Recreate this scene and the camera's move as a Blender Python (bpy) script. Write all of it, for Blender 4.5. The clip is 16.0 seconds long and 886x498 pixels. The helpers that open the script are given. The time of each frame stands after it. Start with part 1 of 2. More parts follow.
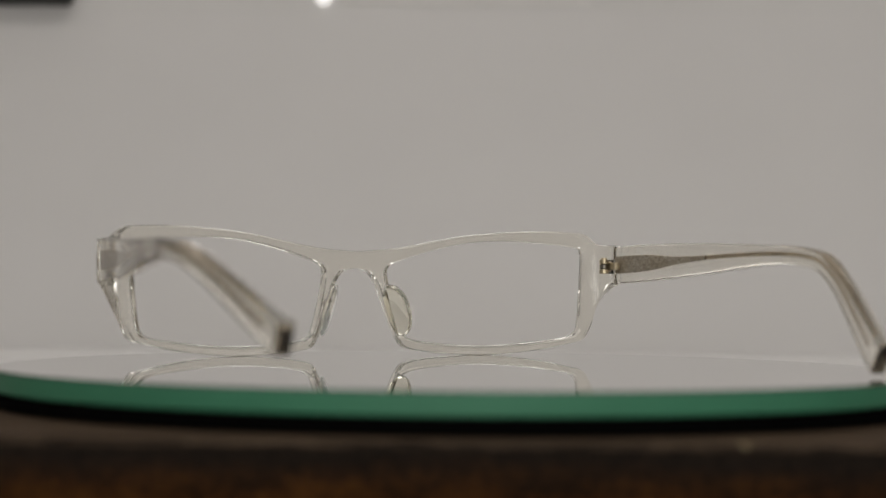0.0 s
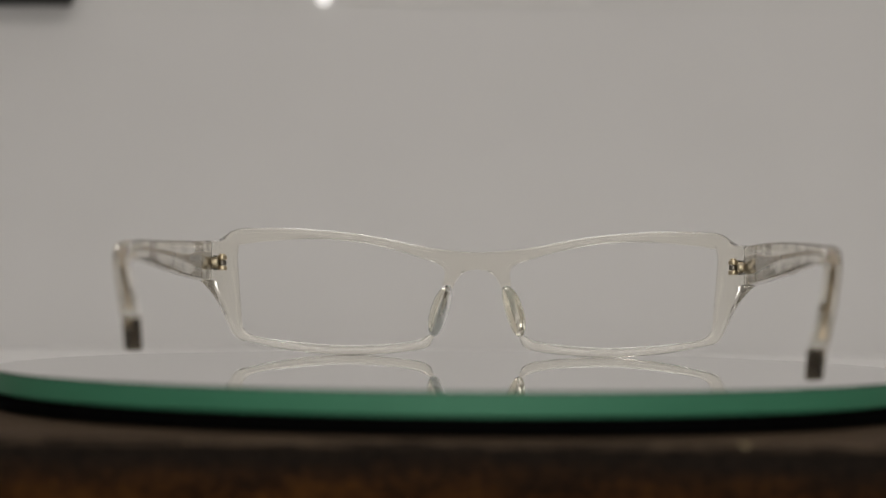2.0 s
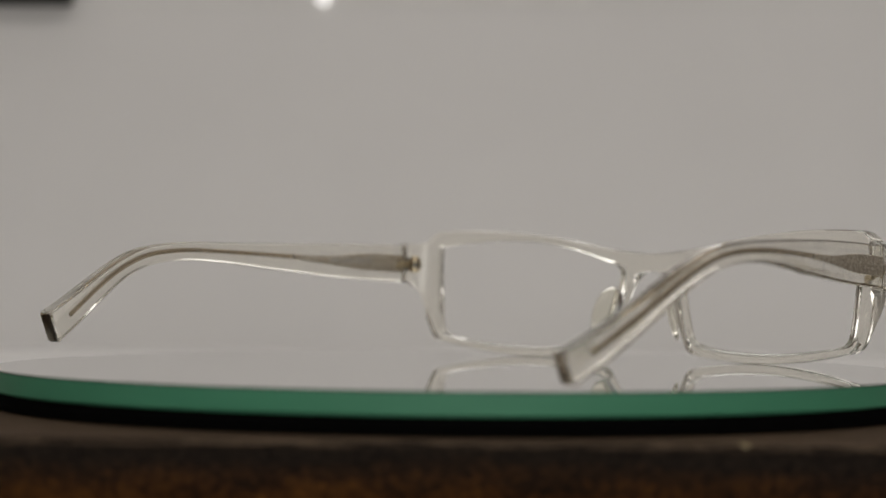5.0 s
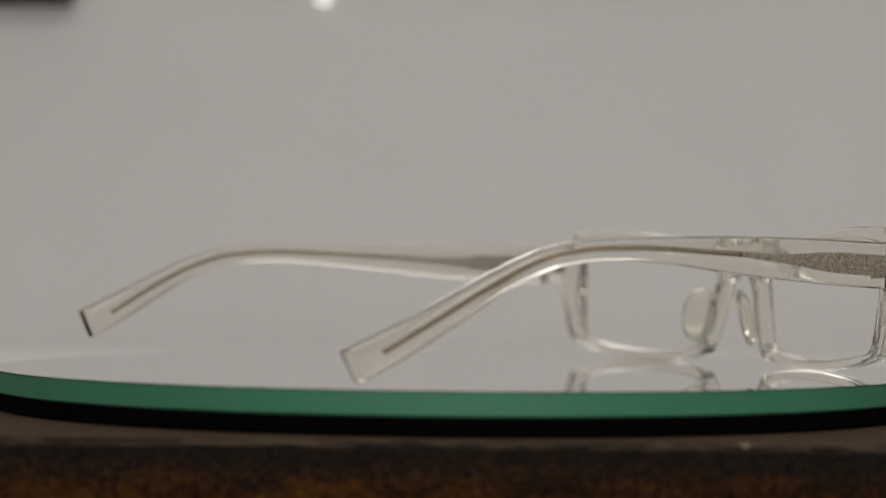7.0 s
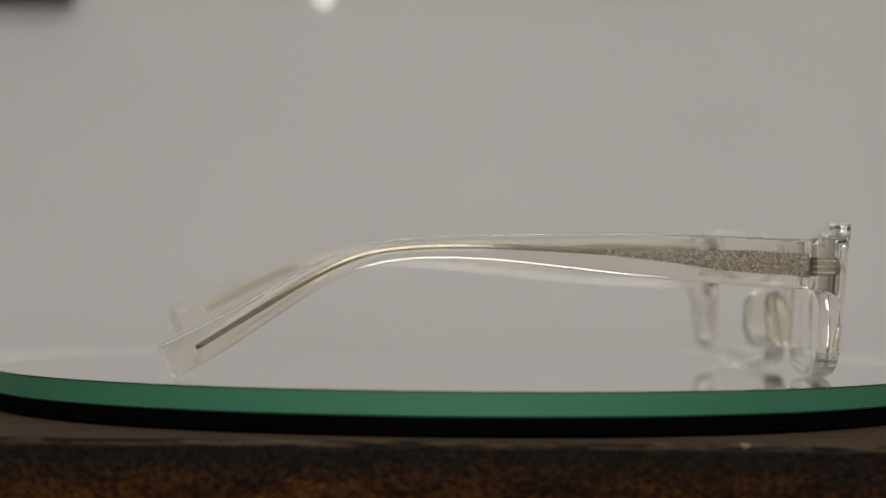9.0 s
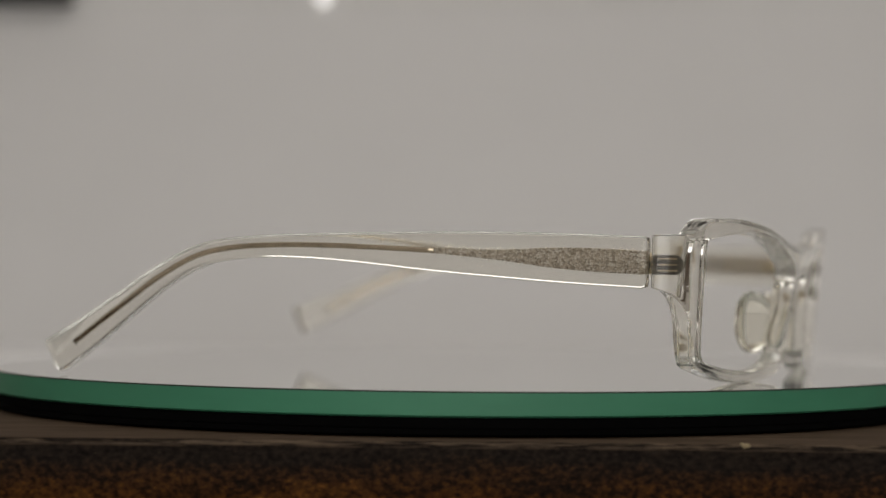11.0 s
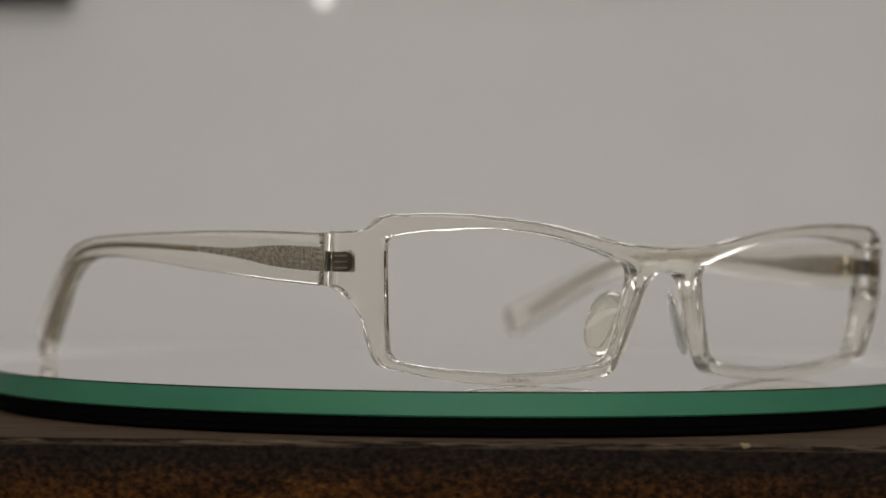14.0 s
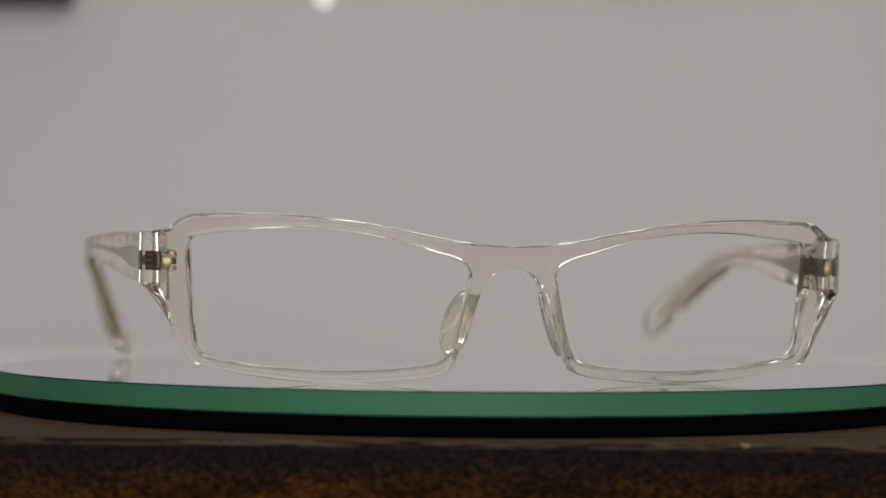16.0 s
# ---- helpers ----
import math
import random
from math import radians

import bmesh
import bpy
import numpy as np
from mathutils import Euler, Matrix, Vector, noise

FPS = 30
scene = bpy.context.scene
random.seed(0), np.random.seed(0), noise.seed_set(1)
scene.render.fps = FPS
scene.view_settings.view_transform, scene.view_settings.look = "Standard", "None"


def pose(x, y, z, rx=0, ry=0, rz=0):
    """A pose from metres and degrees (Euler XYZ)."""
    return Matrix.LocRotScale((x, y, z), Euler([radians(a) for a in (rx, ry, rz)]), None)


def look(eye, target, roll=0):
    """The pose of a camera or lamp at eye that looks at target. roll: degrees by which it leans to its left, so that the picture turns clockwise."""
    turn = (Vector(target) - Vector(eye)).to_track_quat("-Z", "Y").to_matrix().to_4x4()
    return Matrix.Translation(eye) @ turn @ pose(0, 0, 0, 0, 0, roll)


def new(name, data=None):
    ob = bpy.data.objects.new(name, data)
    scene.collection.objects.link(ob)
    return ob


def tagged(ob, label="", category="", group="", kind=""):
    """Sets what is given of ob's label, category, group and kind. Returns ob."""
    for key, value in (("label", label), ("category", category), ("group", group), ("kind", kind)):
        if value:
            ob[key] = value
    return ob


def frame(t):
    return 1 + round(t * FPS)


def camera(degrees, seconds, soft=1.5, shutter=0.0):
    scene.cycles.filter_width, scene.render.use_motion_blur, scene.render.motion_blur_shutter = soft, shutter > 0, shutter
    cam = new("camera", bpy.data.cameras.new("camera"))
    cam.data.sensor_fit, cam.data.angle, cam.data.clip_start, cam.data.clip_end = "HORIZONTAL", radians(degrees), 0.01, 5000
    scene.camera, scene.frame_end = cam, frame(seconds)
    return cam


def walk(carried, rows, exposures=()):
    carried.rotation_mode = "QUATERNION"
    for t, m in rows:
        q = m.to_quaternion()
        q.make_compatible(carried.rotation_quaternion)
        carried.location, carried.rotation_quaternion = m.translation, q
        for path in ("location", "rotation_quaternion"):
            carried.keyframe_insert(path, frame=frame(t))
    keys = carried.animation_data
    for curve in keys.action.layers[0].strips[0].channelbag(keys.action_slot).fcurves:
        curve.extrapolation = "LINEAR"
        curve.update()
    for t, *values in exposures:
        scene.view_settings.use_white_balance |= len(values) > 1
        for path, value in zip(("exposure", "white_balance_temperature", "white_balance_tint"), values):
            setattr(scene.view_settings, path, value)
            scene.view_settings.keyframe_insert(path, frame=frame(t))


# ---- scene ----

# Camera: stands still, a little above the glass plate, and looks across it.
cam = camera(21.627, 16.0, soft=1.5)
cam.data.dof.use_dof = True
cam.data.dof.aperture_fstop = 11.0
EYE, AIM, LEAN = (0.0, -0.5365, 0.0223), (-0.0034, 0.0, 0.0274), 0.55
walk(cam, [(0.0, look(EYE, AIM, LEAN)), (16.0, look(EYE, AIM, LEAN))])

# ---- light ----
# clear plastic needs many inner reflections
scene.cycles.max_bounces, scene.cycles.glossy_bounces, scene.cycles.transmission_bounces = 24, 16, 24
scene.view_settings.exposure = 0.0
world = bpy.data.worlds.new("room_light")
scene.world = world
world.use_nodes = True
world.node_tree.nodes["Background"].inputs[0].default_value = (0.9, 0.95, 1.0, 1)
world.node_tree.nodes["Background"].inputs[1].default_value = 0.02


def lamp(name, eye, target, size, power, colour):
    data = bpy.data.lights.new(name, "AREA")
    data.shape, data.size, data.energy, data.color = "DISK", size, power, colour
    ob = new(name, data)
    ob.matrix_world = look(eye, target)
    return ob


WARM = (1.0, 0.946, 0.912)
for x, y, size, power in ((-0.6, -1.8, 0.06, 6.4), (0.7, -1.75, 0.06, 8.8), (-0.9, -0.3, 0.07, 1.2), (0.95, -0.25, 0.07, 1.4)):
    lamp("ceiling_lamp", (x, y, 1.52), (x, y, 0), size, power, WARM)
bright = lamp("wall_lamp", (0.1, -2.14, 0.12), (0.1, 0, 0.12), 1.6, 4.2, (1.0, 0.985, 0.97))
bright.data.shape, bright.data.size_y = "RECTANGLE", 0.5
strip = lamp("ceiling_strip_lamp", (0.05, 0.1, 1.52), (0.05, 0.1, 0), 1.5, 3.0, (1.0, 0.965, 0.925))
strip.data.shape, strip.data.size_y = "RECTANGLE", 0.3
strip.matrix_world = pose(0.05, 0.1, 1.52)

# ---- materials ----
CHAR_Z = 0.75     # the table's upper edge over the floor


def material(name):
    m = bpy.data.materials.new(name)
    m.use_nodes = True
    nt = m.node_tree
    return m, nt, nt.nodes["Principled BSDF"]


def node(nt, kind, **inputs):
    n = nt.nodes.new(kind)
    for key, value in inputs.items():
        n.inputs[key.replace("_", " ")].default_value = value
    return n


def coords(nt, scale=(1, 1, 1)):
    tc = nt.nodes.new("ShaderNodeTexCoord")
    mp = nt.nodes.new("ShaderNodeMapping")
    mp.inputs["Scale"].default_value = scale
    nt.links.new(tc.outputs["Object"], mp.inputs["Vector"])
    return mp.outputs["Vector"]


def noise_tex(nt, vec, scale, detail=4.0, rough=0.55):
    n = node(nt, "ShaderNodeTexNoise", Scale=scale, Detail=detail, Roughness=rough)
    nt.links.new(vec, n.inputs["Vector"])
    return n.outputs["Fac"]


def ramp(nt, fac, stops):
    r = nt.nodes.new("ShaderNodeValToRGB")
    while len(r.color_ramp.elements) < len(stops):
        r.color_ramp.elements.new(0.5)
    for e, (p, c) in zip(r.color_ramp.elements, stops):
        e.position, e.color = p, (*c, 1)
    nt.links.new(fac, r.inputs["Fac"])
    return r.outputs["Color"]


def bump(nt, bsdf, fac, strength, distance):
    b = node(nt, "ShaderNodeBump", Strength=strength, Distance=distance)
    nt.links.new(fac, b.inputs["Height"])
    nt.links.new(b.outputs["Normal"], bsdf.inputs["Normal"])


def plain(name, colour, rough=0.5, metal=0.0, grain=60.0, spread=0.12, relief=0.0):
    m, nt, b = material(name)
    fac = noise_tex(nt, coords(nt), grain)
    lo, hi = [c * (1 - spread) for c in colour], [min(1, c * (1 + spread)) for c in colour]
    nt.links.new(ramp(nt, fac, [(0.3, lo), (0.7, hi)]), b.inputs["Base Color"])
    b.inputs["Roughness"].default_value, b.inputs["Metallic"].default_value = rough, metal
    if relief:
        bump(nt, b, fac, relief, 0.001)
    return m


def acetate(name, colour, rough=0.0):
    m, nt, b = material(name)
    b.inputs["Base Color"].default_value = (*colour, 1)
    b.inputs["Transmission Weight"].default_value = 1.0
    b.inputs["IOR"].default_value = 1.49
    b.inputs["Roughness"].default_value = rough
    # hand-polished: long soft waves with finer ones in them
    fac = noise_tex(nt, coords(nt), 110.0, 4.0, 0.5)
    bump(nt, b, fac, 0.16, 0.0005)
    return m


def glitter_metal():
    m, nt, b = material("speckled_metal")
    v = node(nt, "ShaderNodeTexVoronoi", Scale=3400.0)
    nt.links.new(coords(nt), v.inputs["Vector"])
    c = ramp(nt, v.outputs["Color"], [(0.12, (0.40, 0.34, 0.26)), (0.5, (0.72, 0.64, 0.53)), (0.85, (0.97, 0.94, 0.89))])
    nt.links.new(c, b.inputs["Base Color"])
    b.inputs["Metallic"].default_value, b.inputs["Roughness"].default_value = 0.75, 0.42
    bump(nt, b, v.outputs["Distance"], 0.5, 0.0003)
    return m


def burnt_wood():
    """Orange-brown wood, charred along the upper edge, with pale chips."""
    m, nt, b = material("burnt_wood")
    broad = noise_tex(nt, coords(nt, (14, 14, 60)), 3.4, 6.0, 0.62)
    fine = noise_tex(nt, coords(nt, (340, 340, 460)), 2.2, 6.0, 0.66)
    mix = node(nt, "ShaderNodeMix")
    mix.data_type = "FLOAT"
    mix.inputs["Factor"].default_value = 0.58
    nt.links.new(broad, mix.inputs["A"])
    nt.links.new(fine, mix.inputs["B"])
    wood = ramp(nt, mix.outputs["Result"], [(0.38, (0.004, 0.003, 0.002)), (0.47, (0.026, 0.011, 0.004)),
                                          (0.57, (0.076, 0.031, 0.008)), (0.72, (0.21, 0.092, 0.020))])
    # the charred band: its lower border wanders with the grain
    sep = nt.nodes.new("ShaderNodeSeparateXYZ")
    nt.links.new(coords(nt), sep.inputs["Vector"])
    low = node(nt, "ShaderNodeMath")
    low.operation = "MULTIPLY_ADD"
    nt.links.new(mix.outputs["Result"], low.inputs[0])
    low.inputs[1].default_value = -0.012
    nt.links.new(sep.outputs["Z"], low.inputs[2])
    char = node(nt, "ShaderNodeMapRange", From_Min=CHAR_Z - 0.0155, From_Max=CHAR_Z - 0.0085)
    nt.links.new(low.outputs[0], char.inputs["Value"])
    burnt = node(nt, "ShaderNodeMix")
    burnt.data_type = "RGBA"
    nt.links.new(char.outputs["Result"], burnt.inputs["Factor"])
    nt.links.new(wood, burnt.inputs[6])
    nt.links.new(ramp(nt, fine, [(0.35, (0.007, 0.0057, 0.005)), (0.65, (0.027, 0.020, 0.015))]), burnt.inputs[7])
    spots = node(nt, "ShaderNodeTexVoronoi", Scale=420.0)
    nt.links.new(coords(nt, (0.8, 0.8, 2.0)), spots.inputs["Vector"])
    chip = ramp(nt, spots.outputs["Distance"], [(0.06, (1, 1, 1)), (0.20, (0, 0, 0))])
    rare = ramp(nt, spots.outputs["Color"], [(0.54, (0, 0, 0)), (0.68, (0.9, 0.9, 0.9))])
    both = node(nt, "ShaderNodeMix")
    both.data_type, both.blend_type = "RGBA", "MULTIPLY"
    both.inputs["Factor"].default_value = 1.0
    nt.links.new(chip, both.inputs[6])
    nt.links.new(rare, both.inputs[7])
    blend = node(nt, "ShaderNodeMix")
    blend.data_type = "RGBA"
    nt.links.new(both.outputs[2], blend.inputs["Factor"])
    nt.links.new(burnt.outputs[2], blend.inputs[6])
    blend.inputs[7].default_value = (0.20, 0.155, 0.09, 1)
    # the arris is rubbed pale in broken lengths
    rubbed = node(nt, "ShaderNodeMapRange", From_Min=CHAR_Z - 0.0003, From_Max=CHAR_Z + 0.0004)
    nt.links.new(sep.outputs["Z"], rubbed.inputs["Value"])
    lengths = ramp(nt, noise_tex(nt, coords(nt, (40, 40, 700)), 2.4, 6.0, 0.7), [(0.45, (0, 0, 0)), (0.60, (0.85, 0.85, 0.85))])
    worn = node(nt, "ShaderNodeMix")
    worn.data_type, worn.blend_type = "RGBA", "MULTIPLY"
    worn.inputs["Factor"].default_value = 1.0
    nt.links.new(rubbed.outputs["Result"], worn.inputs[6])
    nt.links.new(lengths, worn.inputs[7])
    edge = node(nt, "ShaderNodeMix")
    edge.data_type = "RGBA"
    nt.links.new(worn.outputs[2], edge.inputs["Factor"])
    nt.links.new(blend.outputs[2], edge.inputs[6])
    edge.inputs[7].default_value = (0.15, 0.11, 0.075, 1)
    nt.links.new(edge.outputs[2], b.inputs["Base Color"])
    b.inputs["Roughness"].default_value = 0.6
    b.inputs["Specular IOR Level"].default_value = 0.03
    bump(nt, b, mix.outputs["Result"], 0.7, 0.0006)
    return m


def worn_varnish():
    """The top of the table: greyish brown, rubbed, with fine dust."""
    m, nt, b = material("worn_table_varnish")
    grain = noise_tex(nt, coords(nt, (6, 40, 6)), 9.0, 5.0, 0.6)
    dust = noise_tex(nt, coords(nt), 700.0, 3.0)
    col = ramp(nt, grain, [(0.3, (0.052, 0.036, 0.024)), (0.7, (0.100, 0.070, 0.047))])
    nt.links.new(col, b.inputs["Base Color"])
    b.inputs["Roughness"].default_value = 0.75
    b.inputs["Specular IOR Level"].default_value = 0.04
    bump(nt, b, dust, 0.2, 0.0004)
    return m


def plate_glass():
    m, nt, b = material("polished_plate_glass")
    b.inputs["Roughness"].default_value = 0.0
    b.inputs["IOR"].default_value = 1.9
    b.inputs["Coat Weight"].default_value = 1.0
    b.inputs["Coat Roughness"].default_value = 0.0
    b.inputs["Coat IOR"].default_value = 1.5
    fac = noise_tex(nt, coords(nt), 240.0, 2.0)
    nt.links.new(ramp(nt, fac, [(0.3, (0.37, 0.40, 0.385)), (0.7, (0.43, 0.46, 0.44))]), b.inputs["Base Color"])
    return m


def glass_rim():
    m, nt, b = material("green_glass_rim")
    fac = noise_tex(nt, coords(nt, (1, 1, 4)), 30.0, 3.0)
    nt.links.new(ramp(nt, fac, [(0.3, (0.051, 0.240, 0.136)), (0.7, (0.062, 0.276, 0.158))]), b.inputs["Base Color"])
    b.inputs["Roughness"].default_value = 0.5
    b.inputs["IOR"].default_value = 1.5
    return m


def board():
    m, nt, b = material("white_backdrop_board")
    big = noise_tex(nt, coords(nt), 5.0, 3.0)
    nt.links.new(ramp(nt, big, [(0.3, (0.74, 0.735, 0.725)), (0.7, (0.79, 0.785, 0.775))]), b.inputs["Base Color"])
    b.inputs["Roughness"].default_value = 0.75
    bump(nt, b, noise_tex(nt, coords(nt), 900.0, 3.0), 0.08, 0.0005)
    return m


CLEAR = acetate("clear_acetate", (0.972, 0.953, 0.892))
PAD = acetate("yellowed_clear_acetate", (0.968, 0.947, 0.85))
GLITTER = glitter_metal()
WOOD, TABLE_TOP = burnt_wood(), worn_varnish()
PLATE, RIM = plate_glass(), glass_rim()
# the dark refraction of the clear glass chamfer, painted as its base colour
DARK_ARRIS = plain("dark_glass_arris", (0.035, 0.045, 0.036), 0.7, 0.0, 500.0, 0.3)
DARK_ARRIS.node_tree.nodes["Principled BSDF"].inputs["Specular IOR Level"].default_value = 0.1
BOARD = board()
BLACK = plain("black_plastic", (0.003, 0.003, 0.003), 0.85)
BLACK.node_tree.nodes["Principled BSDF"].inputs["Specular IOR Level"].default_value = 0.02
HINGE = plain("dark_hinge_metal", (0.20, 0.185, 0.16), 0.28, 1.0, 900.0, 0.3)
STEEL = plain("brass_hinge_metal", (0.66, 0.57, 0.40), 0.28, 1.0, 900.0, 0.2)
WIRE = plain("polished_core_wire", (0.60, 0.52, 0.41), 0.12, 1.0, 300.0, 0.10)
FLECK = plain("pale_flake", (0.27, 0.22, 0.12), 0.7, 0.0, 900.0, 0.25)
INK = plain("silver_print", (0.62, 0.61, 0.59), 0.5, 0.1, 900.0, 0.1)
WALL = plain("painted_wall", (0.76, 0.75, 0.73), 0.8, 0.0, 3.0, 0.05)
FLOOR = plain("pale_floor", (0.45, 0.41, 0.36), 0.6, 0.0, 6.0, 0.2)
DARK = plain("dark_clip_plastic", (0.02, 0.019, 0.018), 0.5)
TAPE = plain("white_tape", (0.81, 0.80, 0.785), 0.5, 0.0, 40.0, 0.03)
GLOW, _nt, _b = material("glowing_diffuser")
_b.inputs["Emission Color"].default_value = (1.0, 0.97, 0.94, 1)
_b.inputs["Emission Strength"].default_value = 2.0
LED, _nt, _b = material("glowing_white_light")
_b.inputs["Emission Color"].default_value = (1.0, 0.97, 0.93, 1)
_b.inputs["Emission Strength"].default_value = 0.8

# ---- mesh helpers (millimetres in, metres out) ----
MM = 0.001


def finish(bm, name, mat, smooth=38):
    bmesh.ops.recalc_face_normals(bm, faces=bm.faces)
    me = bpy.data.meshes.new(name)
    bm.to_mesh(me)
    bm.free()
    for m in (mat if isinstance(mat, (list, tuple)) else [mat]):
        me.materials.append(m)
    if smooth:
        me.polygons.foreach_set("use_smooth", [True] * len(me.polygons))
        me.set_sharp_from_angle(angle=radians(smooth))
    return me


def part(name, bm, mat, parent, label="", smooth=38):
    ob = new(name, finish(bm, name, mat, smooth))
    ob.parent = parent
    return tagged(ob, label)


def centred(ob, x, y, z):
    """Moves a part's own origin to a place of its thing; the mesh stays where it is."""
    ob.data.transform(Matrix.Translation((-x * MM, -y * MM, -z * MM)))
    ob.location = (x * MM, y * MM, z * MM)
    return ob


def thing(name, bm, mat, label, category, kind="", smooth=38):
    return tagged(new(name, finish(bm, name, mat, smooth)), label, category, kind=kind)


def box(x0, y0, z0, x1, y1, z1, bevel=0.3, segs=2, bm=None):
    b = bmesh.new()
    bmesh.ops.create_cube(b, size=1.0)
    for v in b.verts:
        v.co = ((x0 + x1) / 2 + v.co.x * (x1 - x0), (y0 + y1) / 2 + v.co.y * (y1 - y0), (z0 + z1) / 2 + v.co.z * (z1 - z0))
    if bevel:
        bmesh.ops.bevel(b, geom=list(b.edges), offset=bevel, segments=segs, profile=0.5, affect="EDGES")
    for v in b.verts:
        v.co *= MM
    if bm is None:
        return b
    me = bpy.data.meshes.new("tmp")
    b.to_mesh(me)
    b.free()
    bm.from_mesh(me)
    bpy.data.meshes.remove(me)
    return bm


def lathe(rings, count=192):
    """A solid of revolution round z from (radius, z) rings; both ends are closed."""
    bm = bmesh.new()
    loops = [[bm.verts.new((r * MM * math.cos(2 * math.pi * i / count), r * MM * math.sin(2 * math.pi * i / count), z * MM))
              for i in range(count)] for r, z in rings]
    for a, b in zip(loops, loops[1:]):
        for i in range(count):
            bm.faces.new((a[i], a[(i + 1) % count], b[(i + 1) % count], b[i]))
    bm.faces.new(loops[0][::-1])
    bm.faces.new(loops[-1])
    return bm


def spline(points, per=8, closed=False):
    """A smooth line through a few points (Catmull-Rom)."""
    p = [np.array(q, float) for q in points]
    n, out = len(p), []
    for i in range(n if closed else n - 1):
        a, b = p[i], p[(i + 1) % n]
        c = p[(i - 1) % n] if closed or i > 0 else a
        d = p[(i + 2) % n] if closed or i + 2 < n else b
        for k in range(per):
            t = k / per
            out.append(0.5 * (2 * a + (b - c) * t + (2 * c - 5 * a + 4 * b - d) * t * t + (3 * a - c - 3 * b + d) * t ** 3))
    if not closed:
        out.append(p[-1])
    return out


# ---- room ----
def slab(name, x0, y0, z0, x1, y1, z1, mat, label, category):
    b = box(x0, y0, z0, x1, y1, z1, bevel=0)
    return thing(name, b, mat, label, category, "structure", smooth=0)


slab("floor", -2000, -2200, -860, 2000, 1500, -760, FLOOR, "pale beige plain floor of the room", "floor")
slab("ceiling", -2000, -2200, 1560, 2000, 1500, 1660, WALL, "plain pale painted ceiling of the room", "ceiling")
slab("wall_north", -2000, 1500, -760, 2000, 1600, 1560, WALL, "plain pale painted room wall", "wall")
slab("wall_south", -2000, -2300, -760, 2000, -2200, 1560, WALL, "plain pale painted room wall", "wall")
slab("wall_east", 2000, -2300, -760, 2100, 1600, 1560, WALL, "plain pale painted room wall", "wall")
slab("wall_west", -2100, -2300, -760, -2000, 1600, 1560, WALL, "plain pale painted room wall", "wall")

# ---- table, backdrop ----
TOP = -8.75


def table_sheet():
    """The sheet on the table between the plate and the board."""
    return thing("white_sheet", box(-430, 122, TOP, 430, 344.8, TOP + 0.5, 0.1, 1), BOARD, "matt white sheet lying on the table behind the plate", "paper", "structure")


def table():
    root = tagged(new("table"), "dark burnt-brown wooden table with a worn front edge", "table")
    root.location = (0, 0.25, -0.76)
    off = Matrix.Translation((0, -0.25, 0.76))
    top = box(-560, -112, TOP - 42, 560, 640, TOP, 1.0, 3)
    for f in top.faces:
        f.material_index = 1 if f.calc_center_median().z > (TOP - 0.25) * MM else 0
    top.transform(off)
    part("tabletop", top, [WOOD, TABLE_TOP], root)
    for x in (-520, 465):
        for y in (-70, 545):
            leg = box(x, y, -760, x + 55, y + 55, TOP - 42.3, 2.0, 2)
            leg.transform(off)
            part("leg", leg, WOOD, root)
    # a pale flake on the front edge
    fleck = bmesh.new()
    bmesh.ops.create_icosphere(fleck, subdivisions=2, radius=1.0)
    for v in fleck.verts:
        v.co *= 1 + 0.25 * math.sin(7 * v.co.x + 5 * v.co.z)
        v.co = ((52.8 + v.co.x * 1.0) * MM, (-111.9 + v.co.y * 0.3) * MM, (TOP - 0.35 + v.co.z * 0.5 - 0.15 * v.co.x) * MM)
    fleck.transform(off)
    part("paint_fleck", fleck, FLECK, root, "pale flake on the worn edge")
    return root


def backdrop():
    """A white board that stands on the table behind the plate."""
    return thing("backdrop_board", box(-430, 345, TOP, 430, 349, 520, 0.4, 2), BOARD, "matt white backdrop board standing on the table", "backdrop", "structure")


# ---- turntable ----
def turntable():
    root = tagged(new("turntable"), "round black display turntable with a green-edged glass plate", "turntable")
    root.location = (0, 0, TOP * MM)
    lift = Matrix.Translation((0, 0, -TOP * MM))
    base = lathe([(102.2, TOP + 0.03), (104.9, TOP + 0.25), (105.5, TOP + 0.7), (105.5, TOP + 1.6), (105.1, TOP + 1.75), (105.5, TOP + 1.9),
                  (105.5, -5.35), (105.1, -5.0), (60, -4.98)])
    base.transform(lift)
    part("turntable_base", base, BLACK, root, "matt black plastic base ring")
    bm = lathe([(105.1, -4.95), (105.7, -4.8), (106.0, -4.5), (106.0, -0.3), (105.9, -0.1), (105.7, 0.0)])
    for f in bm.faces:
        z = f.calc_center_median().z
        # top face, chamfer with its refraction painted dark, green rim
        f.material_index = 0 if z > -0.00003 else 2 if z > -0.0004 else 1
    bm.transform(lift)
    part("glass_plate", bm, [PLATE, RIM, DARK_ARRIS], root, "polished clear glass plate with green edge", smooth=12)
    return root


# ---- eyeglasses ----
CX = 4.6          # the frame sits a little off the axis
OUTER = [(0, 27.1), (5, 27.4), (13, 28.3), (21, 29.9), (29, 31.3), (37, 32.2), (45, 32.8), (53, 32.9), (61.0, 32.6)]
CORNER = [(62.8, 32.0), (64.4, 30.9), (66.0, 29.9), (68.4, 29.5), (74.2, 29.3)]
SIDE = [(74.2, 19.4), (71.4, 18.5), (69.0, 16.9), (66.6, 14.2), (64.2, 10.2), (62.2, 6.0), (61.1, 4.5)]
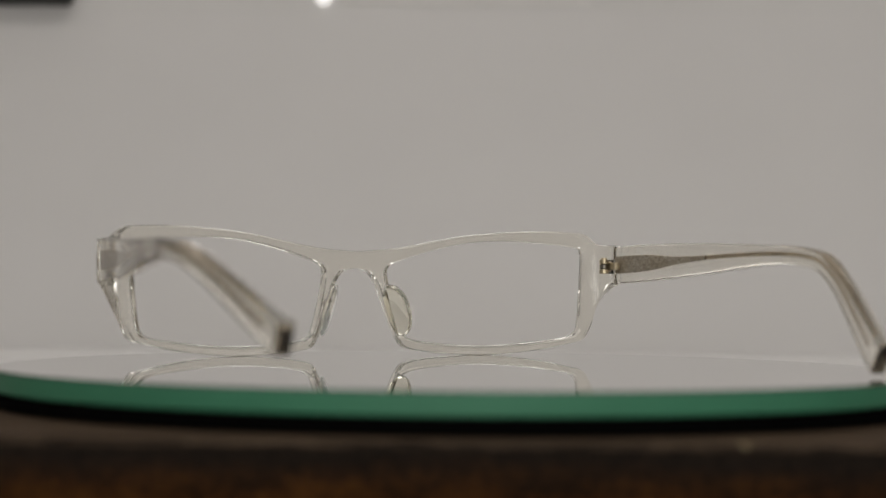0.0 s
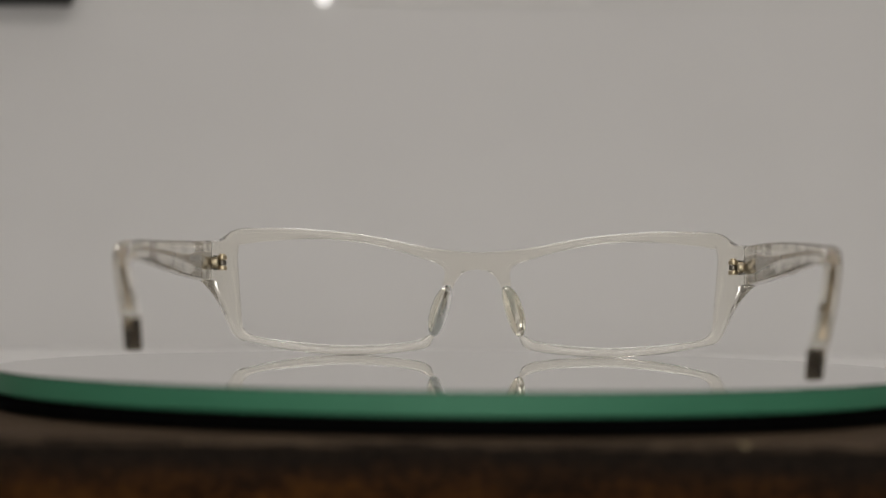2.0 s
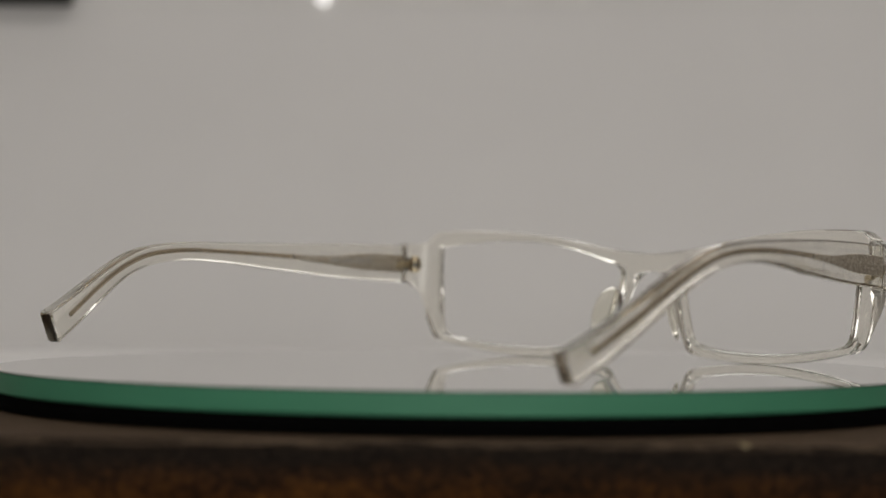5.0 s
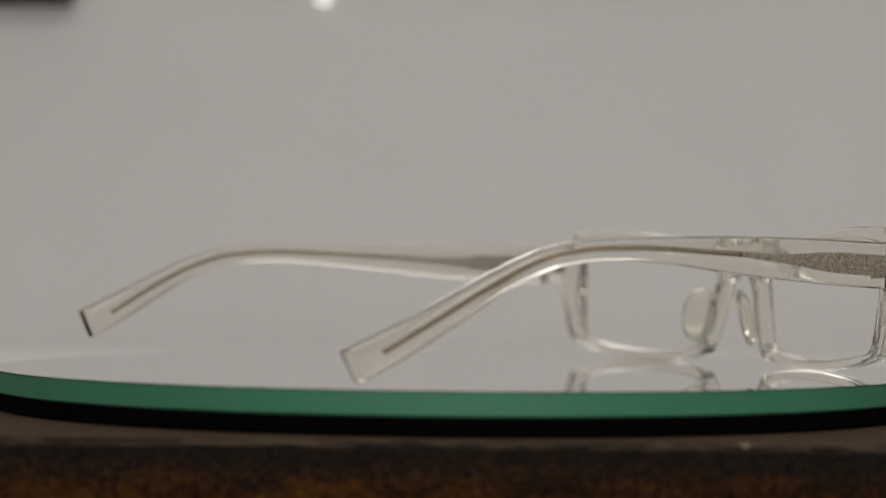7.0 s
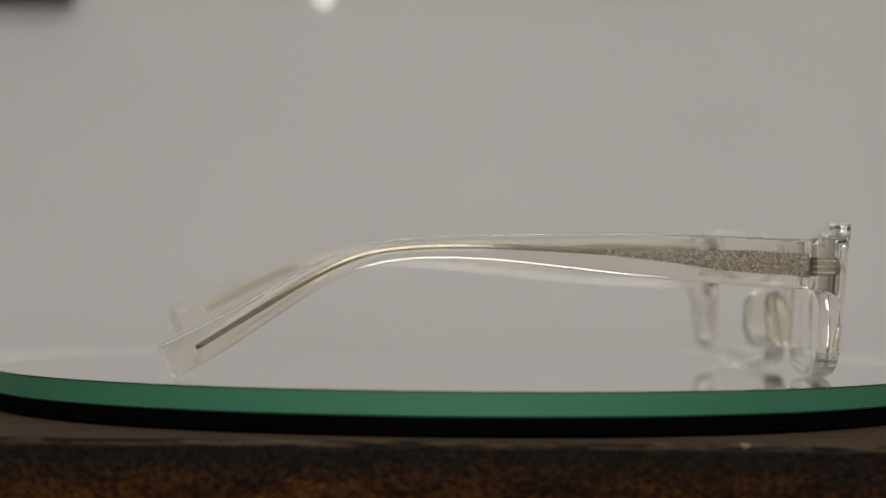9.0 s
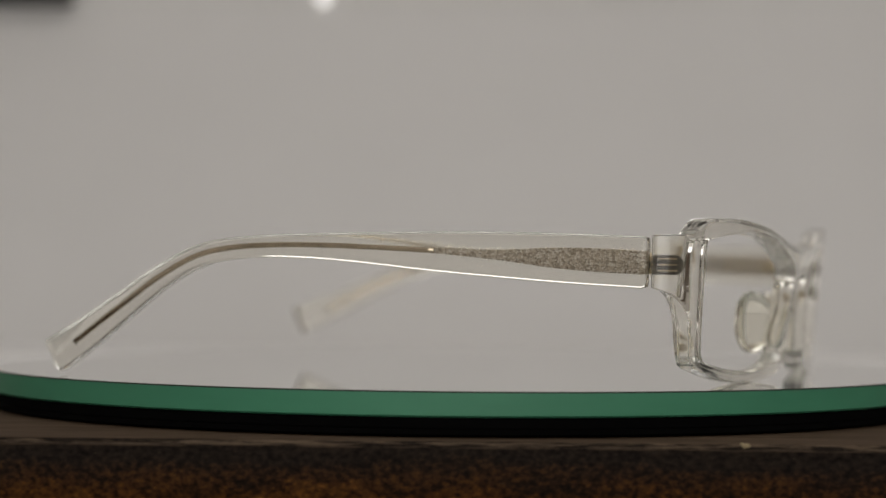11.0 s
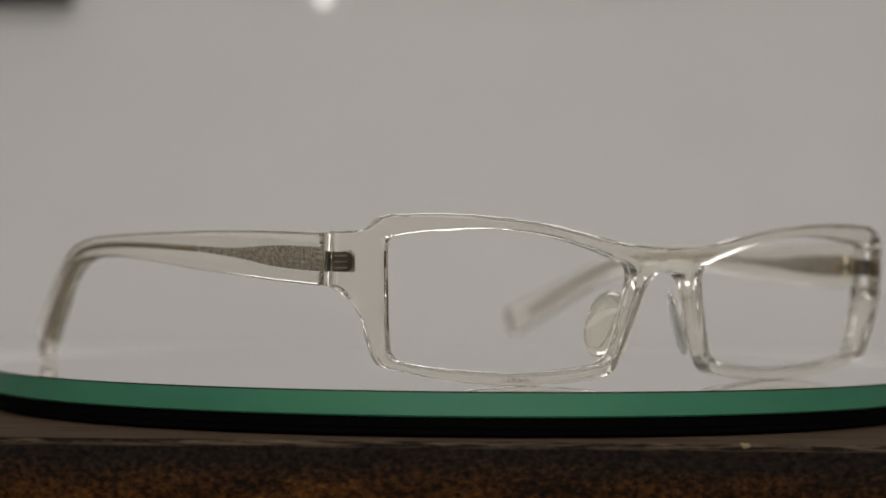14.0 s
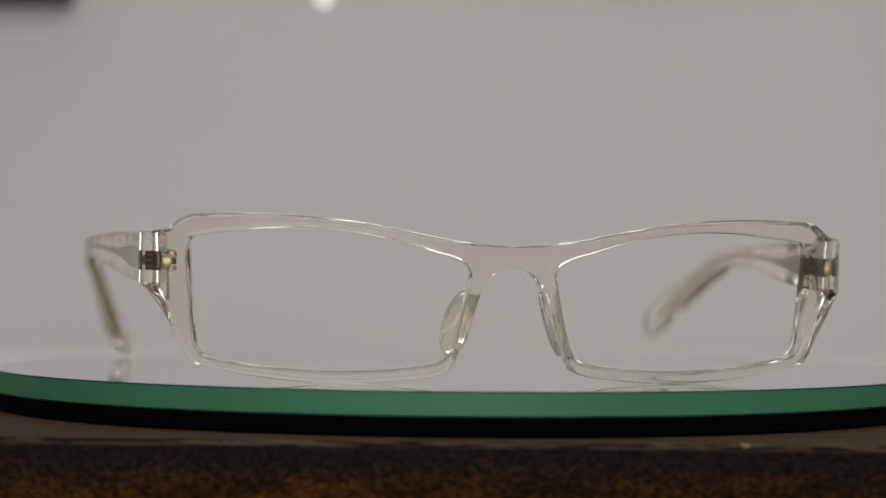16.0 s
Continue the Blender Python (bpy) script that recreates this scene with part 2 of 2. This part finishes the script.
BOTTOM = [(59.9, 3.9), (56.6, 3.2), (50.5, 1.9), (42, 0.8), (33.5, 0.3), (25, 0.6), (16.8, 1.4), (12.9, 2.3)]
NOSE = [(11.8, 3.2), (9.6, 8.3), (7.4, 14.4), (5.6, 19.2), (3.3, 21.8), (0, 22.7)]
HOLE = [(8.5, 20.8), (8.7, 22.6), (10.0, 23.9), (13.5, 25.2), (20.8, 27.4), (29, 29.2), (37, 30.0), (45, 30.0), (53, 29.4), (59.2, 28.6),
        (61.3, 27.2), (60.8, 18.0), (59.9, 8.8), (59.0, 6.4), (56.7, 5.1), (50.5, 4.1), (42, 3.2), (33.6, 2.8), (25, 3.1), (16.8, 4.0), (13.2, 5.1), (11.5, 7.2), (9.5, 15.2)]
MIDDLE = (34.5, 17.5)
WIDER = 1.019
THICK, BEND_AT, BEND_R, BOW = 4.7, 64.7, 4.7, 0.00185


def place(s, z, depth):
    """A point of the front: s across it, z up, depth from its back. It is curved, and its ends wrap round to the temples."""
    s, z = s * WIDER, 15 + (z - 15) * 1.02
    b = min(abs(s), BEND_AT)
    f0 = math.atan(2 * BOW * b)
    y = 75.6 - BOW * b * b
    if s <= BEND_AT:
        return s + depth * math.sin(f0), y + depth * math.cos(f0) + 0.095 * (z - 15), z
    cx, cy = BEND_AT - BEND_R * math.sin(f0), y - BEND_R * math.cos(f0)
    f = f0 + (s - BEND_AT) / (BEND_R + THICK)
    rest = max(0.0, f - math.pi / 2) * (BEND_R + THICK)
    f = min(f, math.pi / 2)
    r, left = BEND_R + depth, (math.pi / 2 - f) / (math.pi / 2 - f0)
    return cx + r * math.sin(f), cy + r * math.cos(f) - rest + 0.095 * (z - 15) * left, z


def meet(loop, angle):
    """Where the ray from the middle of the lens opening leaves a closed line."""
    o, d = np.array(MIDDLE), np.array((math.cos(angle), math.sin(angle)))
    p = np.array(loop)
    e, w = np.roll(p, -1, axis=0) - p, p - o
    det = e[:, 0] * d[1] - d[0] * e[:, 1]
    det[np.abs(det) < 1e-9] = 1e-9
    s, u = (e[:, 0] * w[:, 1] - w[:, 0] * e[:, 1]) / det, (d[0] * w[:, 1] - d[1] * w[:, 0]) / det
    return o + d * s[(s > 0) & (u >= -1e-6) & (u <= 1 + 1e-6)].max()


def front_mesh():
    outer = spline(OUTER, 6) + spline(CORNER, 6) + spline(SIDE, 6) + spline(BOTTOM, 6) + spline(NOSE, 6)
    hole = spline(HOLE, 6, closed=True)
    angles = sorted(math.atan2(p[1] - MIDDLE[1], p[0] - MIDDLE[0]) for p in outer + hole)
    kept = [angles[0]]
    for a in angles[1:]:
        if a - kept[-1] > 0.003:
            kept.append(a)
    bm, steps = bmesh.new(), 9
    for side in (1, -1):
        rings = []
        for a in kept:
            i, o = meet(hole, a), meet(outer, a)
            seam, width = o[0] < 0.02, np.linalg.norm(o - i)
            r = min(0.74, width * 0.28)
            ro = 0.0 if seam else r
            across = [r + (width - ro - r) * k / steps for k in range(steps + 1)]
            deep = min(0.3, width * 0.15)
            prof = [(0, r), (0, 0.5 * THICK - deep), (deep, 0.5 * THICK), (0, 0.5 * THICK + deep), (0, THICK - r), (0.3 * r, THICK - 0.3 * r)] + [(w, THICK) for w in across]
            prof += [(width - 0.3 * ro, THICK - 0.3 * ro), (width, THICK - ro), (width, ro), (width - 0.3 * ro, 0.3 * ro)]
            prof += [(w, 0.0) for w in reversed(across)] + [(0.3 * r, 0.3 * r)]
            ring = []
            for w, depth in prof:
                p = i + (o - i) * (w / width)
                x, y, z = place(0.0 if seam and w >= width - 1e-6 else p[0], p[1], depth)
                ring.append(bm.verts.new(((CX + side * x) * MM, y * MM, z * MM)))
            rings.append((ring, seam))
        n = len(rings[0][0])
        for (ra, sa), (rb, sb) in zip(rings, rings[1:] + rings[:1]):
            for k in range(n):
                if sa and sb and steps + 6 <= k <= steps + 10:
                    continue
                bm.faces.new((ra[k], ra[(k + 1) % n], rb[(k + 1) % n], rb[k]))
    bmesh.ops.remove_doubles(bm, verts=bm.verts[:], dist=0.00002)
    bmesh.ops.dissolve_degenerate(bm, edges=bm.edges[:], dist=0.000004)
    return bm


# stations of a temple: how far forward, height, half its height, how far out
JOINT = 64.0
TEMPLE_R = [(JOINT, 24.3, 5.05, 70.6), (54, 24.7, 4.95, 71.1), (45, 25.1, 4.8, 71.7), (34, 25.6, 4.45, 72.7), (22, 26.1, 3.95, 74.2), (10.7, 26.6, 3.25, 75.6), (0, 26.95, 2.65, 76.8),
            (-10, 26.95, 2.3, 77.7), (-19, 26.4, 2.2, 78.0), (-27, 24.8, 2.25, 77.6), (-36, 20.6, 2.35, 76.0), (-46, 14.4, 2.8, 73.6), (-56, 8.3, 3.35, 70.8), (-64.7, 3.62, 3.7, 68.2)]
TEMPLE_L = [(JOINT, 24.2, 5.05, 70.6), (54, 24.4, 4.9, 71.2), (45, 24.6, 4.7, 71.7), (34, 24.9, 4.3, 73.4), (22, 25.4, 3.7, 75.2), (10.7, 25.9, 3.1, 76.8), (0, 26.3, 2.6, 78.0),
            (-10, 26.6, 2.3, 79.0), (-19, 26.3, 2.2, 79.4), (-28, 25.1, 2.3, 79.1), (-37, 22.3, 2.4, 77.9), (-47, 17.8, 2.8, 75.7), (-57, 12.9, 3.35, 73.3), (-66.5, 8.6, 3.8, 71.0)]



def drawn_in(stations, most):
    """How far each temple leans inwards towards the ear."""
    return [(y, z, h, out - most * min(1.0, (JOINT - y) / JOINT)) for y, z, h, out in stations]


TEMPLE_R, TEMPLE_L = drawn_in(TEMPLE_R, -0.3), drawn_in(TEMPLE_L, 1.2)


def swept(stations, half_x, side, corner=1.25, cap=0.6):
    """A bar with rounded edges along stations (y, z, half height, out)."""
    line = spline(stations, 6)
    bm, loops = bmesh.new(), []
    for i, p in enumerate(line):
        t = line[min(i + 1, len(line) - 1)] - line[max(i - 1, 0)]
        run = np.linalg.norm(t[:2])
        lean = t[3] / run
        t = t[:2] / run
        nrm = np.array((t[1], -t[0]))
        if nrm[1] < 0:
            nrm = -nrm
        ends = [(0.0, 0.0)]
        if i == 0:
            ends = [(cap, 0.0), (0.3 * cap, 0.3 * cap), (0.0, cap)]
        if i == len(line) - 1:
            ends = [(0.0, -cap), (0.3 * cap, -0.3 * cap), (cap, 0.0)]
        for inset, along in ends:
            hx, hz = half_x - inset, p[2] - inset
            c = min(corner, hx * 0.8, hz * 0.8)
            loop = []
            for qx, qz, start in ((1, 1, 0), (-1, 1, 90), (-1, -1, 180), (1, -1, 270)):
                for k in range(5):
                    a = radians(start + 22.5 * k)
                    u, w = qx * (hx - c) + c * math.cos(a), qz * (hz - c) + c * math.sin(a)
                    yz = p[:2] + nrm * w + t * along
                    loop.append(bm.verts.new(((CX + side * (p[3] + u + lean * along)) * MM, yz[0] * MM, yz[1] * MM)))
            loops.append(loop)
    n = len(loops[0])
    for a, b in zip(loops, loops[1:]):
        for k in range(n):
            bm.faces.new((a[k], a[(k + 1) % n], b[(k + 1) % n], b[k]))
    bm.faces.new(loops[0][::-1])
    bm.faces.new(loops[-1])
    return bm


def core_stations(temple):
    """The metal strip and wire inside a temple: broad at the hinge, thin to the tip."""
    out = []
    for y, z, half, x in temple[:-1]:
        broad = 2.25 if y > 50 else 1.9 if y > 40 else 0.95 if y > 30 else 0.55 if y > 15 else 0.52
        out.append((min(y, JOINT - 0.7), z + (0.0 if y > 30 else 0.25), broad, x))
    last = temple[-2]
    out[-1] = (last[0] - 2.5, last[1] - 1.5, 0.48, last[3] - 0.7)
    return out


def nose_pad(side):
    """A thin oval wing behind the side of the nose."""
    bm = bmesh.new()
    bmesh.ops.create_uvsphere(bm, u_segments=24, v_segments=14, radius=1.0)
    for v in bm.verts:
        v.co = (v.co.x * 1.1 + 0.6 * v.co.y ** 2, v.co.y * 4.2, math.copysign(abs(v.co.z) ** 0.85, v.co.z) * 7.0)
    if side < 0:
        for v in bm.verts:
            v.co.x = -v.co.x
    bm.transform(Matrix.Rotation(radians(-17 * side), 4, "Y") @ Matrix.Rotation(radians(30 * side), 4, "Z"))
    for v in bm.verts:
        v.co = ((CX + side * 9.4 + v.co.x) * MM, (71.8 + v.co.y) * MM, (11.9 + v.co.z) * MM)
    return bm


def tube(x, y, z0, z1, r, count=20):
    b = lathe([(r * 0.86, z0), (r, z0 + 0.14 * r), (r, z1 - 0.14 * r), (r * 0.86, z1)], count)
    b.transform(Matrix.Translation((x * MM, y * MM, 0)))
    return b


def hinge_plate(side):
    """A flat plate with a round end, set upright in the corner of the front."""
    line = [(64.7, -1.9), (68.6, -1.9)]
    line += [(68.6 + 1.9 * math.sin(a), -1.9 * math.cos(a)) for a in (math.pi * k / 12 for k in range(1, 12))]
    line += [(68.6, 1.9), (64.7, 1.9)]
    bm = bmesh.new()
    loops = [[bm.verts.new(((CX + side * x) * MM, (66.9 + (y - 66.9) * f) * MM, (23.9 + z * f) * MM)) for y, z in line]
             for x, f in ((69.0, 0.94), (69.12, 1.0), (69.6, 1.0), (69.72, 0.94))]
    n = len(line)
    for a, b in zip(loops, loops[1:]):
        for k in range(n):
            bm.faces.new((a[k], a[(k + 1) % n], b[(k + 1) % n], b[k]))
    bm.faces.new(loops[0][::-1])
    bm.faces.new(loops[-1])
    return bm


def eyeglasses():
    root = tagged(new("eyeglasses"), "clear transparent acetate eyeglass frame without lenses, temples open", "eyeglasses")
    front = part("front", front_mesh(), CLEAR, root, "clear acetate front with two rectangular openings")

    def block(side, a, y0, z0, b, y1, z1, bevel):
        lo, hi = sorted((CX + side * a, CX + side * b))
        return box(lo, y0, z0, hi, y1, z1, bevel, 2)

    for side, stations in ((1, TEMPLE_R), (-1, TEMPLE_L)):
        part("nose_pad", nose_pad(side), PAD, front, "slightly yellowed clear nose pad")
        # the hinge: a plate let into the wrapped corner, three knuckles and a screw
        hinge = part("hinge", hinge_plate(side), HINGE, root, "dark metal hinge plate with slots")
        for z in (22.75, 23.9, 25.05):
            part("slot", block(side, 69.72, 65.6, z - 0.16, 69.95, 69.2, z + 0.16, 0.08), STEEL, hinge, "bright slot edge")
        part("lug", block(side, 66.0, 64.9, 22.4, 68.95, 66.3, 25.4, 0.25), STEEL, hinge)
        for z0, z1 in ((22.0, 23.15), (24.65, 25.8)):
            part("knuckle", tube(CX + side * 66.1, 63.7, z0, z1, 1.25), STEEL, hinge, "brass-coloured hinge knuckle")
        part("knuckle", tube(CX + side * 66.1, 63.7, 23.25, 24.55, 1.1), HINGE, hinge)
        part("screw", tube(CX + side * 66.1, 63.7, 25.82, 26.25, 0.8), STEEL, hinge)
        arm = part("temple", swept(stations, 1.9, side, 0.6, 0.95), CLEAR, root, "clear acetate temple with a metal core")
        core = core_stations(stations)
        cut = next(k for k, c in enumerate(core) if c[2] < 0.7)
        strip_part = part("core_strip", swept(core[:cut + 1], 0.68, side, 0.2, 0.04), GLITTER, arm, "speckled silver metal strip inside the temple")
        centred(strip_part, CX + side * 70.0, 60, 24.5)
        if side > 0:
            cam.data.dof.focus_object = strip_part   # the focus follows the subject
        start = tuple(a + (b - a) * 0.004 for a, b in zip(core[cut], core[cut + 1]))
        part("core_wire", swept([start] + core[cut + 1:], 0.7, side, 0.12, 0.04), WIRE, arm, "polished metal wire inside the temple")
        part("hinge_leaf", block(side, 66.9, 59.0, 23.0, 68.6, 63.6, 25.0, 0.3), STEEL, arm, "brass-coloured hinge leaf")
        if side < 0:
            # unreadable silver print along the inside, kept as plain bars
            y = 33.5
            for k in range(26):
                out = 72.53 - (y - 33.5) * 0.118 - 1.93
                tall = 1.5 if k % 3 else 1.1
                part("print_bar", block(side, out - 0.02, y, 24.2, out + 0.02, y + 0.22, 24.2 + tall, 0), INK, arm, smooth=0)
                y += 1.1 if k in (6, 14, 21) else 0.52
    return root


# ---- things pinned to the backdrop ----
def pinned():
    c = box(-200, 333, 121.4, -146.5, 344.9, 155, 2.5, 3)
    thing("binder_clip", c, DARK, "dark plastic clip on the white backdrop board", "clip")
    # a light bar on the board; only its lower lip and one bulb come into view
    bar = tagged(new("light_bar"), "white light bar glowing on the backdrop board", "light")
    bar.location = (0, 0.345, 0.15)
    off = Matrix.Translation((0, -0.345, -0.15))
    shell = box(-92, 340.6, 131.5, 98, 344.95, 214, 0.8, 2)
    shell.transform(off)
    part("housing", shell, TAPE, bar, "white plastic housing")
    lip = box(-45.5, 344.3, 123.5, 50, 344.95, 131.4, 0.2, 1)
    lip.transform(off)
    part("lower_lip", lip, TAPE, bar)
    glow = box(-86, 338.5, 135, 92, 340.7, 208, 0.5, 2)
    glow.transform(off)
    part("diffuser", glow, GLOW, bar, "glowing white diffuser")
    b = lathe([(2.6, 0.0), (2.9, 0.5), (2.7, 1.5), (1.8, 2.4), (0.7, 2.7)], 32)
    b.transform(off @ Matrix.Translation((-52.0 * MM, 344.9 * MM, 125.8 * MM)) @ Matrix.Rotation(radians(90), 4, "X"))
    part("bulb", b, LED, bar, "small round glowing bulb")


table()
table_sheet()
backdrop()
plate = turntable()
glasses = eyeglasses()
pinned()


def motions():
    """The turntable carries the glasses round, clockwise seen from above."""
    rows = []
    for k in range(17):
        rows.append((float(k), pose(0, 0, 0, 0, 0, 23.57 - 12.017 * k)))
    walk(glasses, rows)
    walk(plate, [(t, Matrix.Translation((0, 0, TOP * MM)) @ m) for t, m in rows])


motions()
